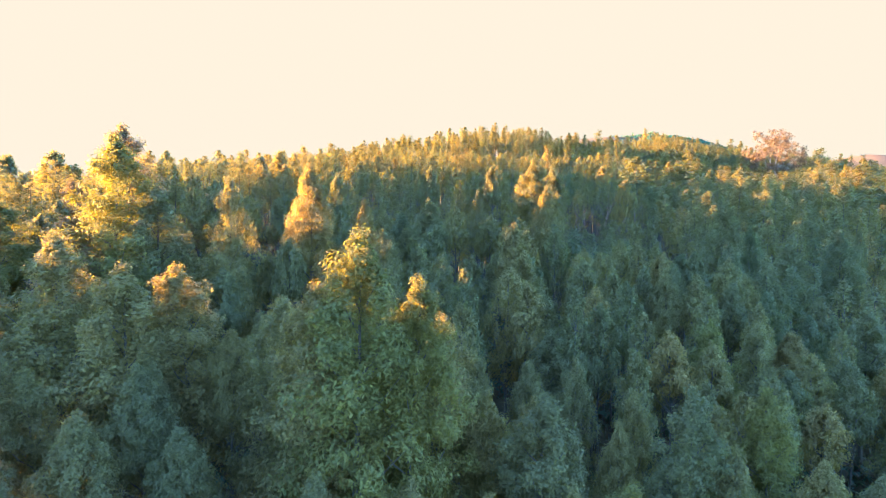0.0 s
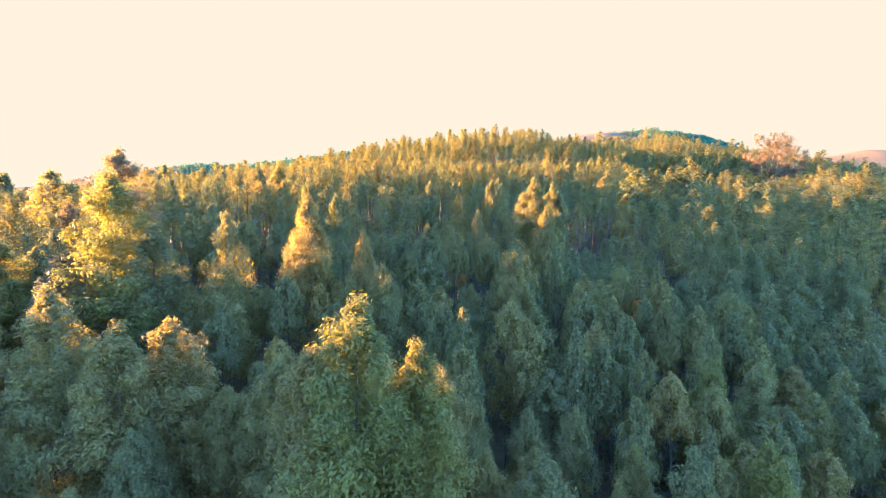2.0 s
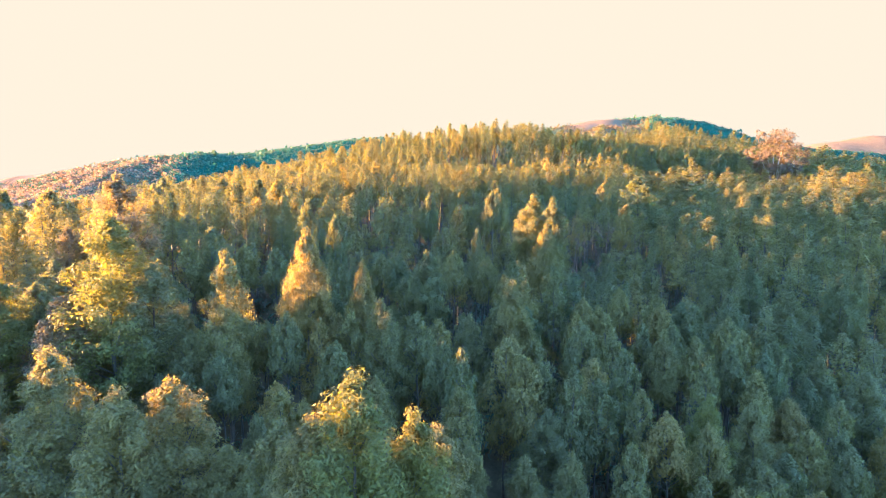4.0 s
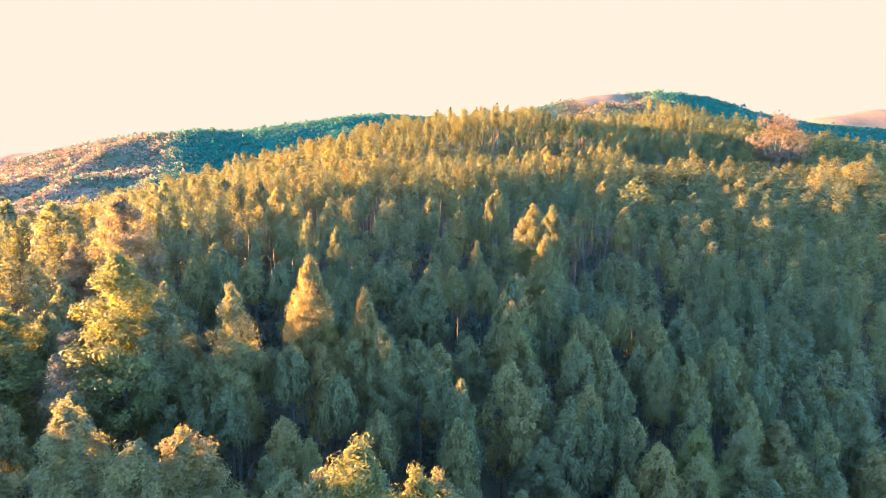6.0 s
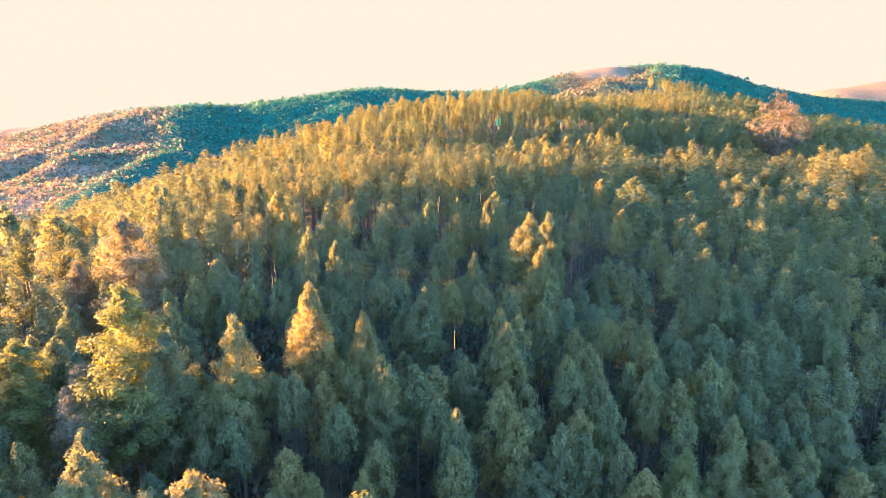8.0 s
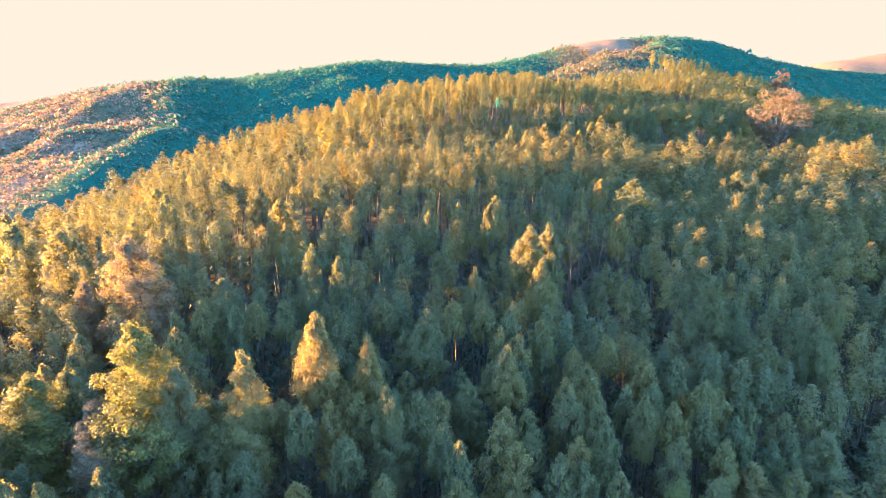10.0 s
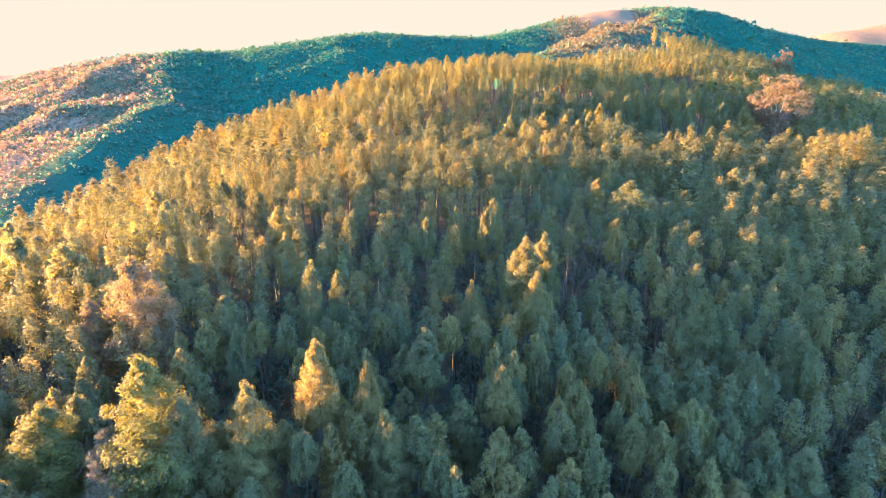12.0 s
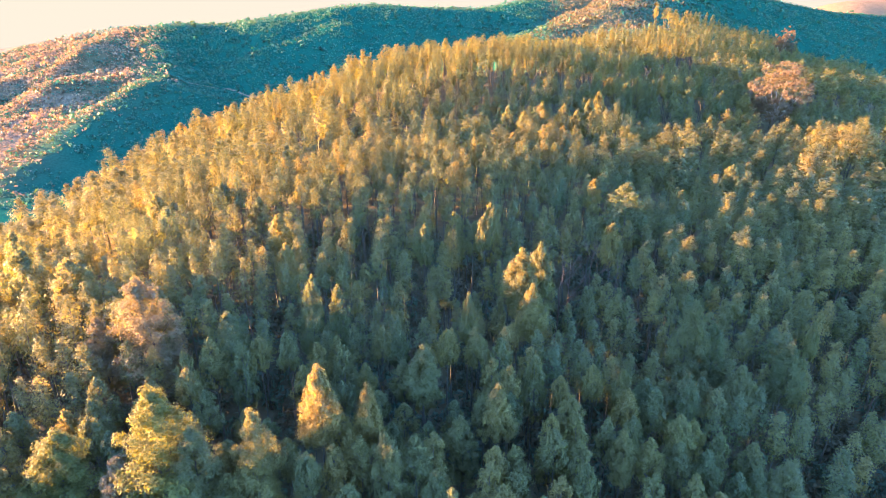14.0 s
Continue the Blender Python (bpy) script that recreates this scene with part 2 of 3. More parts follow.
def mesh_of(name, verts, faces, mat, smooth=False, tones=None):
    """A mesh from arrays of corners and of faces that all have one number of corners."""
    me = bpy.data.meshes.new(name)
    n, k = faces.shape
    me.vertices.add(len(verts))
    me.vertices.foreach_set("co", verts.astype(np.float32).ravel())
    me.loops.add(n * k)
    me.loops.foreach_set("vertex_index", faces.astype(np.int32).ravel())
    me.polygons.add(n)
    me.polygons.foreach_set("loop_start", np.arange(0, n * k, k, dtype=np.int32))
    me.polygons.foreach_set("use_smooth", np.full(n, smooth))
    me.update(calc_edges=True)
    if tones is not None:
        att = me.attributes.new("tone", "FLOAT", "POINT")
        att.data.foreach_set("value", tones.astype(np.float32))
    me.materials.append(mat)
    return me


def ground_sheet():
    n = 340
    u = np.linspace(-1, 1, n)
    xs = 130 * np.sinh(math.asinh(4600 / 130) * u) + 20
    ys = 150 * np.sinh(math.asinh(4600 / 150) * u) + 170
    gx, gy = np.meshgrid(xs, ys)
    verts = np.stack([gx.ravel(), gy.ravel(), terrain(gx, gy).ravel()], 1)
    i = (np.arange(n - 1)[:, None] * n + np.arange(n - 1)[None]).ravel()
    faces = np.stack([i, i + 1, i + n + 1, i + n], 1)
    ob = new("ground", mesh_of("ground", verts, faces, earth, True, bare_and_sunlit(verts[:, 0], verts[:, 1])))
    tagged(ob, "wooded hillside of dry grass, leaf litter and reddish earth, far sun and shade coloured in", "hillside", kind="structure")


def dirt_track(points, wide):
    """A worn earth track that lies on the slope."""
    points = np.array(points, float)
    at = np.linspace(0, len(points) - 1, 30)
    line = np.stack([np.interp(at, np.arange(len(points)), points[:, k]) for k in (0, 1)], 1)
    along = np.gradient(line, axis=0)
    side = np.stack([-along[:, 1], along[:, 0]], 1) / np.linalg.norm(along, axis=1)[:, None]
    rims = [line + side * wide * f * (1 + 0.2 * np.sin(at * 5 + 3 * f))[:, None] for f in (-0.5, 0.0, 0.5)]
    verts = np.concatenate([np.column_stack([q, terrain(q[:, 0], q[:, 1]) + 0.35]) for q in rims])
    k = np.arange(29)
    faces = np.concatenate([np.stack([k + a, k + 1 + a, k + 31 + a, k + 30 + a], 1) for a in (0, 30)])
    ob = new("dirt_track", mesh_of("dirt_track", verts, faces, earth, True, np.ones(len(verts))))
    tagged(ob, "pale dirt track across the far slope", "track", kind="structure")


ground_sheet()
dirt_track([(-372, 446), (-348, 434), (-326, 422), (-304, 416)], 3.5)
dirt_track([(-310, 664), (-296, 672), (-278, 690), (-243, 682), (-215, 668)], 3.0)


# ---- trees ----
def leaves(r, centres, radii, count, long, wide, core, stray=0.5, form=0.6):
    """Hanging pointed leaves on the shells of leaf clumps."""
    k = len(centres)
    which = np.repeat(np.arange(k), count)
    n = len(which)
    way = r.normal(size=(n, 3))
    way /= np.linalg.norm(way, axis=1)[:, None]
    way[:, 2] = np.abs(way[:, 2]) * np.where(r.uniform(size=n) < 0.72, 1, -1)
    reach = r.uniform(0.3, 1.12, n)[:, None]
    at = centres[which] + way * radii[which] * reach
    out = at - core
    out = out / (np.linalg.norm(out, axis=1)[:, None] + 1e-6)
    normal = out * form + way * (1.35 - form) + r.normal(size=(n, 3)) * stray
    normal /= np.linalg.norm(normal, axis=1)[:, None]
    hang = np.stack([r.normal(size=n) * 0.8, r.normal(size=n) * 0.8, -np.ones(n)], 1) + out * 0.35
    hang -= normal * (hang * normal).sum(1)[:, None]
    hang /= np.linalg.norm(hang, axis=1)[:, None] + 1e-6
    across = np.cross(normal, hang)
    size = r.uniform(0.65, 1.35, n)[:, None]
    a = at - hang * long * 0.5 * size
    c = at + hang * long * 0.5 * size
    b, d = a + across * wide * 0.5 * size, a - across * wide * 0.5 * size
    return np.stack([b, c, d], 1).reshape(-1, 3), np.arange(3 * n).reshape(-1, 3)


def tube(points, radii, sides):
    """A tapering limb through points."""
    points = np.asarray(points, float)
    verts, faces = [], []
    for i, (p, rad) in enumerate(zip(points, radii)):
        along = points[min(i + 1, len(points) - 1)] - points[max(i - 1, 0)]
        along /= np.linalg.norm(along)
        a = np.cross(along, (0.3, 1, 0.1))
        a /= np.linalg.norm(a)
        b = np.cross(along, a)
        for s in range(sides):
            t = 2 * math.pi * s / sides
            verts.append(p + rad * (a * math.cos(t) + b * math.sin(t)))
    for i in range(len(points) - 1):
        for s in range(sides):
            q = (s + 1) % sides
            faces.append((i * sides + s, i * sides + q, (i + 1) * sides + q, (i + 1) * sides + s))
    return np.array(verts), np.array(faces)


def join(pieces):
    verts, faces, base = [], [], 0
    for v, f in pieces:
        verts.append(v)
        faces.append(f + base)
        base += len(v)
    return np.concatenate(verts), np.concatenate(faces)


TALL = 15.0


def tree_shape(seed, clumps, count, long, wide, girth=2.1, low=0.38, sides=6, point=0.5, stray=0.6, size_gain=1.0, form=0.6, tight=1.0):
    """One plantation eucalyptus 15 m tall: trunk, rising limbs and a crown of leaf tufts at the limbs' ends."""
    r = np.random.RandomState(seed)
    lean = r.normal(size=2) * 0.25
    heights = np.linspace(0, TALL * 0.97, 9)
    sway = np.stack([lean[0] * (heights / TALL) ** 2 + 0.1 * np.sin(heights * 0.7 + seed), lean[1] * (heights / TALL) ** 2 + 0.1 * np.cos(heights * 0.6 + seed), heights], 1)
    trunk = tube(sway, np.interp(heights, [0, 1, TALL], [0.19, 0.14, 0.015]), sides)
    share = (np.arange(clumps) + r.uniform(0.2, 1.0, clumps)) / clumps
    share[-1] = 1.0
    height = TALL * (low + (0.965 - low) * share)
    blunt = np.interp(share, [0, 0.12, 0.3, 0.5, 0.7, 0.85, 1.0], [0.5, 0.86, 1.0, 0.98, 0.82, 0.56, 0.08])
    sharp = np.interp(share, [0, 0.12, 0.3, 0.5, 0.7, 0.85, 1.0], [0.6, 0.92, 1.0, 0.8, 0.52, 0.28, 0.03])
    profile = (blunt + (sharp - blunt) * point) * girth
    turn = np.arange(clumps) * 2.399 + r.normal(size=clumps) * 0.6
    reach = profile * np.where(r.uniform(size=clumps) < 0.75, r.uniform(0.6, 1.0, clumps), r.uniform(0.1, 0.6, clumps))
    reach *= 1 + 0.22 * np.sin(turn * 2 + seed) * np.sin(height * 1.1 + seed)
    reach *= tight
    axis = np.stack([np.interp(height, heights, sway[:, 0]), np.interp(height, heights, sway[:, 1])], 1)
    centres = np.stack([axis[:, 0] + reach * np.cos(turn), axis[:, 1] + reach * np.sin(turn), height + r.normal(size=clumps) * 0.15], 1)
    size = r.uniform(0.36, 0.74, clumps) * (0.5 + 0.5 * profile / girth) * (girth / 2.1) ** 0.7 * (55.0 / clumps) ** 0.36 * size_gain
    radii = np.stack([size, size, size * 1.25], 1)
    limbs = []
    for i in range(0, clumps, max(1, clumps // 22)):
        h0 = max(height[i] - 0.5 - 0.8 * reach[i], TALL * (low - 0.1))
        foot = np.array([np.interp(h0, heights, sway[:, 0]), np.interp(h0, heights, sway[:, 1]), h0])
        mid = foot * 0.45 + centres[i] * 0.55 + np.array([0, 0, -0.1 * reach[i]])
        limbs.append(tube([foot, mid, centres[i]], [0.045, 0.03, 0.01], 4))
    core = np.stack([axis[:, 0], axis[:, 1], height - 0.9 * (height - TALL * (low + 0.2 * (1 - low)))], 1)
    crown = leaves(r, centres, radii, count, long, wide, np.repeat(core, count, axis=0), stray, form)
    return trunk, join(limbs), crown


def part(name, data, mat, parent, label=""):
    ob = new(name, mesh_of(name, data[0], data[1], mat, name == "trunk"))
    ob.parent = parent
    if label:
        tagged(ob, label)
    return ob


def eucalyptus(shape, label, leaf=None, stem=None):
    tree = new("eucalyptus_tree")
    tagged(tree, label, "tree", "plantation eucalyptus trees")
    part("trunk", join(shape[:2]), stem or bark, tree)
    part("crown", shape[2], leaf or leaf_single, tree)
    return tree


def upright(x, y, high, turn, wide=1.0):
    z = float(terrain(np.array([x]), np.array([y]))[0]) - 0.15
    return Matrix.Translation((x, y, z)) @ Matrix.Rotation(turn, 4, "Z") @ Matrix.Diagonal((wide * (high / TALL) ** 0.4, wide * (high / TALL) ** 0.4, (high + 0.15) / TALL, 1))


# single trees that stand out: x, y, height of the tip, breadth
FOOT_TREES = [
    (-3.8, 22.8, 25.4, 1.3), (11.5, 24.9, 17.8, 1), (18.4, 36.9, 18.9, 1), (18.4, 44.5, 21.6, 0.9), (6.3, 46.9, 25.3, 1.0), (-6.5, 44.4, 27.2, 0.8),
    (-1.5, 50.8, 27.5, 1.15), (-10.6, 42.9, 30.0, 1), (-22.3, 37.0, 31.4, 1.4), (-30.2, 52.7, 34.6, 1.4), (-31.6, 37.8, 27.0, 1.5), (10.8, 66.2, 32.7, 1.4),
    (14.0, 69.6, 32.3, 1.3), (11.8, 62.2, 29.4, 1.15), (31.3, 61.0, 27.7, 1.15), (3.9, 61.1, 28.8, 0.8), (-11.7, 60.0, 30.5, 0.8), (-14.5, 58.6, 32.2, 0.8),
    (-20.1, 69.0, 32.6, 0.9), (44.8, 97.5, 33.0, 1.1), (31.8, 90.6, 36.0, 1.8), (2.7, 82.1, 33.3, 0.9), (7.3, 80.0, 33.4, 0.9), (27.4, 81.6, 31.6, 1),
    (7.8, 22.6, 14.6, 1.25), (-20.0, 37.6, 28.0, 1.2), (-25.0, 36.4, 26.0, 1.2), (-1.5, 23.6, 23.2, 1.1), (-6.0, 23.8, 23.0, 1.1),
]
SLOPE_TREES = [
    (47.5, 61.6, 24.6, 0.6), (41.5, 56.5, 24.5, 0.9), (-15.0, 38.1, 28.7, 0.9), (-36.2, 53.1, 29.6, 1.1), (-22.7, 54.8, 29.6, 1), (-4.1, 40.0, 25.0, 0.9),
    (13.8, 49.0, 22.6, 1), (23.2, 52.6, 22.4, 1), (27.5, 51.6, 23.3, 1), (34.6, 60.4, 24.7, 1), (34.5, 53.6, 23.3, 1), (-58.0, 72.0, 33.6, 1.1),
    # the second tree here is added to shade the broad near tree
    (-15.2, 25.3, 23.8, 1.25), (-18.8, 26.1, 25.2, 1.2), (-13.1, 27.5, 23.5, 1.3), (-8.0, 25.6, 22.0, 1.1), (-0.6, 27.4, 20.9, 1.2), (4.5, 24.0, 18.0, 1.1), (17.3, 27.9, 16.8, 1),
    (22.1, 37.8, 18.4, 1), (26.9, 41.1, 17.1, 1.1), (2.7, 45.7, 22.7, 0.9), (-18.3, 31.5, 20.3, 1), (34.6, 43.8, 18.4, 1.1), (6.8, 36.0, 18.3, 1.2),
]
RIDGE_TREES = [
    (58.4, 107.7, 35.5, 1.1), (85.1, 131.1, 34.5, 1.4), (65.6, 110.6, 32.6, 1), (76.1, 114, 32.6, 1.2), (83.2, 115.7, 32.4, 1.1), (47.1, 137.6, 39.7, 1.2),
    (58.6, 140.8, 38.2, 1), (61.8, 139.8, 37.6, 1), (42.2, 139.4, 38, 1), (28.6, 97.7, 35.1, 0.9), (30.3, 134.5, 40, 1.1), (17.5, 126.9, 39.5, 1.1),
    (51.6, 183.8, 46.7, 1), (64.2, 196.4, 50.2, 1.1), (78.8, 210.7, 51.3, 1), (106.9, 193.9, 48.5, 1), (148, 210.5, 47, 1.2), (111, 152.3, 38.2, 1.2),
    # the last two stand out of view, added to keep sun off near trees
    (103.7, 154.5, 37.4, 1.2), (94.5, 156, 37.5, 1), (109.8, 138.6, 36.7, 1.3), (-52, 65.2, 33.6, 1.3), (-42, 30, 30.6, 1.2), (-36.0, 28.6, 28.6, 1.1),
]
SKYLINE_TREES = [
    (-22.3, 75.1, 35.0, 1.1), (-39.0, 77.4, 35.4, 1.15), (-36.7, 92.2, 35.6, 1.1), (-43.8, 61.4, 33.6, 1.3), (-1.8, 76.3, 33.1, 0.9),
    (8.7, 84.8, 34.0, 1.0), (-88.0, 191.4, 34.6, 1.35), (-67.1, 223.0, 43.4, 1.35), (51.2, 89.4, 27.4, 0.9), (141.8, 223.4, 49.5, 1.2), (165.8, 228.4, 48.4, 1.3),
    (-28.0, 84.0, 35.4, 1.0), (-46.0, 88.0, 34.8, 1.1), (-76.0, 206.0, 38.6, 1.2),
]
CREST_TREES = [
    (55.7, 184.5, 49.6, 1.05), (59.5, 179.0, 48.1, 1.05), (48.3, 169.8, 46.1, 1.05), (65.4, 186.1, 49.5, 1.05), (35.1, 155.3, 43.3, 1.05), (81.0, 192.9, 50.1, 1.05),
    (90.5, 199.2, 50.9, 1.05), (115.0, 230.2, 55.3, 1.05), (111.7, 216.1, 52.3, 1.05), (100.6, 189.1, 47.6, 1.05), (37.1, 150.1, 42.3, 1.05), (69.2, 183.6, 48.7, 1.05),
    (151.1, 238.5, 54.5, 1.05), (156.1, 237.0, 53.6, 1.05), (157.9, 222.9, 49.0, 1.05), (149.6, 206.5, 44.6, 1.05), (130.8, 187.2, 42.2, 1.05), (29.2, 157.6, 43.9, 1.05),
    (43.6, 161.1, 44.4, 1.05), (77.9, 175.6, 46.6, 1.05), (88.3, 175.0, 45.7, 1.05), (94.8, 173.8, 45.0, 1.05), (19.3, 154.0, 43.5, 1.05), (23.3, 148.8, 42.4, 1.05),
    (74.3, 187.5, 49.4, 1.05),
]
DEAD_TREES = [(21, 78.5, 28.5), (24, 80.5, 29.5), (26.5, 76, 27.5), (18, 75, 28)]
PROUD = [(-10.6, 42.9), (-1.5, 50.8), (-6.5, 44.4), (6.3, 46.9), (10.8, 66.2), (14.0, 69.6), (11.8, 62.2), (31.3, 61.0), (3.9, 61.1), (-11.7, 60.0), (-14.5, 58.6), (41.5, 56.5), (31.8, 90.6)]
MARKED = FOOT_TREES + SLOPE_TREES + RIDGE_TREES + SKYLINE_TREES + CREST_TREES


def stand_places():
    """Jittered planting rows over the hill, clear of the marked trees."""
    r = np.random.RandomState(11)
    x, y = [], []
    for step, low, top in ((3.05, -45, 72), (3.7, 72, 118), (5.1, 118, 400)):
        gx, gy = np.meshgrid(np.arange(-190, 262, step), np.arange(low, top, step))
        x.append(gx.ravel() + r.uniform(-0.34, 0.34, gx.size) * step)
        y.append(gy.ravel() + r.uniform(-0.34, 0.34, gx.size) * step)
    x, y = np.concatenate(x), np.concatenate(y)
    high = 14.2 + 0.5 * waves(x, y, 45, 21) + 0.75 * waves(x, y, 19, 27) + r.normal(size=x.size) * 0.5
    high = high + np.interp(y, [75, 135, 180, 230], [0, 2.6, 2.0, 1.0]) + np.clip((y - 75) / 60, 0, 1) * (2.3 * waves(x, y, 26, 23) - 0.4)
    high = high + (0.4 + np.clip((y - 90) / 60, 0, 1) * 1.0) * np.abs(r.normal(size=x.size)) - np.clip((y - 90) / 60, 0, 1) * 0.6
    high = np.where(y < 110, np.minimum(high, 16.4), high)
    # young trees in a thin spot
    young = ((x + 35) / 11) ** 2 + ((y - 40) / 8) ** 2 < 1
    high = np.where(young, 0.92 * high, high)
    high = high - 2.2 * np.exp(-(x ** 2 + y ** 2) / 42 ** 2)
    # lower neighbours round the trees that stand out
    for mx, my in PROUD:
        high = high - 2.4 * np.exp(-((x - mx + 6) / 8.5) ** 2 - ((y - my - 1.4) / 4) ** 2)
    keep = ((np.abs(x - 5) < 0.86 * y + 45) | (x < 0)) & (r.uniform(size=x.size) > 0.10)
    # the planted wood ends on the crest and in the valleys to either side
    keep &= wood_hill(x, y) > far_ridge(x, y) + 4
    keep &= x > -118 + 0.10 * y
    # left of the view, near trees are left out to let low sun in
    keep &= (y > 38) | (x > -0.86 * y - 6)
    keep &= x < 80 + 0.5 * y
    # unseen trees left of the view are added for the shade they cast
    keep &= (y > 45) | ((np.abs(x - 5) < 0.86 * y + 25) & (y > 6)) | ((x < 0) & (x > -95) & (y > 8))
    for mx, my, clear in ((105.3, 179, 6), (101, 170, 7), (191, 320, 6)):
        keep &= (x - mx) ** 2 + (y - my) ** 2 > clear ** 2
    for mx, my, _ in DEAD_TREES:
        keep &= (x - mx) ** 2 + (y - my) ** 2 > 2.4 ** 2
    for mx, my, _, _ in MARKED:
        keep &= (x - mx) ** 2 + (y - my) ** 2 > 2.0 ** 2
    return x[keep], y[keep], high[keep]


px, py, ph = stand_places()
order = np.argsort(np.hypot(px, py) + 200 * (np.abs(px) > 0.86 * py + 8))
px, py, ph = px[order], py[order], ph[order]
SINGLE = 228
r = np.random.RandomState(5)
KINDS = [
    ("tall eucalyptus with hanging grey-green leaves and slender trunk", 31, 2.1, 0.44, 0.5),
    ("slender eucalyptus with narrow pointed grey-green crown", 32, 1.75, 0.5, 0.65),
    ("eucalyptus with broad dense grey-green crown", 33, 2.3, 0.27, 0.35),
    ("eucalyptus with thin open crown and bare lower trunk", 34, 1.9, 0.55, 0.55),
]
near_kinds = [eucalyptus(tree_shape(seed, 140, 240, 0.165, 0.056, girth, low + 0.08, 7, point, 0.5, 1.4), label) for label, seed, girth, low, point in KINDS]
back_kinds = [eucalyptus(tree_shape(seed + 6, 80, 90, 0.26, 0.1, girth, low + 0.14, 5, point, 0.5, 1.15), label) for label, seed, girth, low, point in KINDS]
spots = [(x, y, top - float(terrain(np.array([x]), np.array([y]))[0]), w * (1.0 if y < 58 else 0.9 if y < 110 else 1.0)) for x, y, top, w in MARKED]
spots += [(x, y, h, r.uniform(0.66, 0.86)) for x, y, h in zip(px[:SINGLE], py[:SINGLE], ph[:SINGLE])]
close = [p[:2] for p in MARKED if math.hypot(p[0], p[1]) < 75]


SHARP = [(-10.6, 42.9), (-1.5, 50.8), (-6.5, 44.4), (6.3, 46.9), (3.9, 61.1), (18.4, 44.5), (10.8, 66.2), (14.0, 69.6), (11.8, 62.2)]
GOLDEN, DUSTY = "broad eucalyptus with golden yellow-green leaves", "tall eucalyptus with dusty grey-pink leaves"
TINTED = {(-3.8, 22.8): (leaf_golden, GOLDEN), (-1.5, 23.6): (leaf_golden, GOLDEN), (-22.3, 37.0): (leaf_golden, GOLDEN), (-31.6, 37.8): (leaf_golden, GOLDEN), (7.8, 22.6): (leaf_golden, GOLDEN), (17.3, 27.9): (leaf_golden, GOLDEN), (18.4, 36.9): (leaf_golden, GOLDEN),
          (-30.2, 52.7): (leaf_dusty, DUSTY), (-36.2, 53.1): (leaf_dusty, DUSTY), (-25.0, 36.4): (leaf_dusty, DUSTY)}


def fine(p):
    return math.hypot(p[0], p[1]) < 32 or p[:2] in close


for kinds, chosen in ((near_kinds, [p for p in spots if fine(p)]), (back_kinds, [p for p in spots if not fine(p)])):
    for i, (x, y, h, w) in enumerate(chosen):
        k = 2 if w > 1.2 else i % len(kinds)
        if i + len(kinds) < len(chosen) and (x, y) in close:
            k = 1 if (x, y) in SHARP else 0 if i % 3 == 0 and w < 1.25 else 2
        m = upright(x, y, max(h, 8.0), r.uniform(0, 6.28), w)
        tree = kinds[k]
        if i + len(kinds) < len(chosen):
            tree = copy_thing(tree, m)
        else:
            tree.matrix_basis = m
        if (x, y) in TINTED:
            leaf, label = TINTED[x, y]
            crown = [c for c in tree.children if c.name.startswith("crown")][0]
            crown.material_slots[0].link = "OBJECT"
            crown.material_slots[0].material = leaf
            tagged(tree, label)


def stand(name, label, xs, ys, hs, shapes, seed):
    """The rest of the wood, too many trees to count: trunks and crowns as one body each."""
    r = np.random.RandomState(seed)
    zs = terrain(xs, ys) - 0.15
    kinds_of = r.randint(0, len(shapes), len(xs))
    for part_name, pick, mat in (("tree_crowns", 2, leaf_stand), ("tree_trunks", 0, bark)):
        all_v, all_f, all_t, base = [], [], [], 0
        rr = np.random.RandomState(seed + 1)
        for x, y, z, h, k in zip(xs, ys, zs, hs, kinds_of):
            v, f = shapes[k][pick]
            a, w, tone = rr.uniform(0, 6.28), rr.uniform(0.88, 1.18) * h / TALL * (1.0 if math.hypot(x, y) < 85 else 1.14), np.clip(rr.normal(0.5, 0.25), 0, 1)
            c, s = math.cos(a) * w, math.sin(a) * w
            all_v.append(np.stack([x + c * v[:, 0] - s * v[:, 1], y + s * v[:, 0] + c * v[:, 1], z + v[:, 2] * h / TALL], 1))
            all_f.append(f + base)
            all_t.append(np.full(len(v), tone))
            base += len(v)
        me = mesh_of(part_name, np.concatenate(all_v), np.concatenate(all_f), mat, pick == 0, np.concatenate(all_t))
        ob = new(name + "_" + part_name.split("_")[1], me)
        tagged(ob, label + (" crowns" if pick == 2 else " slender trunks"), "wood", kind="stuff")


qx, qy, qh = px[SINGLE:], py[SINGLE:], ph[SINGLE:]
away = np.hypot(qx, qy)
BUILDS = [(2.25, 0.66), (1.9, 0.68), (2.6, 0.62), (2.1, 0.7)]
mid_shapes = [tree_shape(50 + i, 26, 62, 0.26, 0.12, g * 0.66, lo - 0.07, 4, 0.1 + 0.2 * i, 0.32, 1.35, 0.9, 0.78) for i, (g, lo) in enumerate(BUILDS)]
far_shapes = [tree_shape(60 + i, 13, 96, 0.34, 0.2, g * 0.72, lo - 0.14, 3, 0.1 + 0.12 * i, 0.22, 1.5, 0.95, 0.6) for i, (g, lo) in enumerate(BUILDS)]
top_shapes = [tree_shape(66 + i, 10, 44, 0.5, 0.3, g * 0.72, lo - 0.1, 3, 0.1 + 0.12 * i, 0.22, 1.4, 0.95, 0.6) for i, (g, lo) in enumerate(BUILDS)]
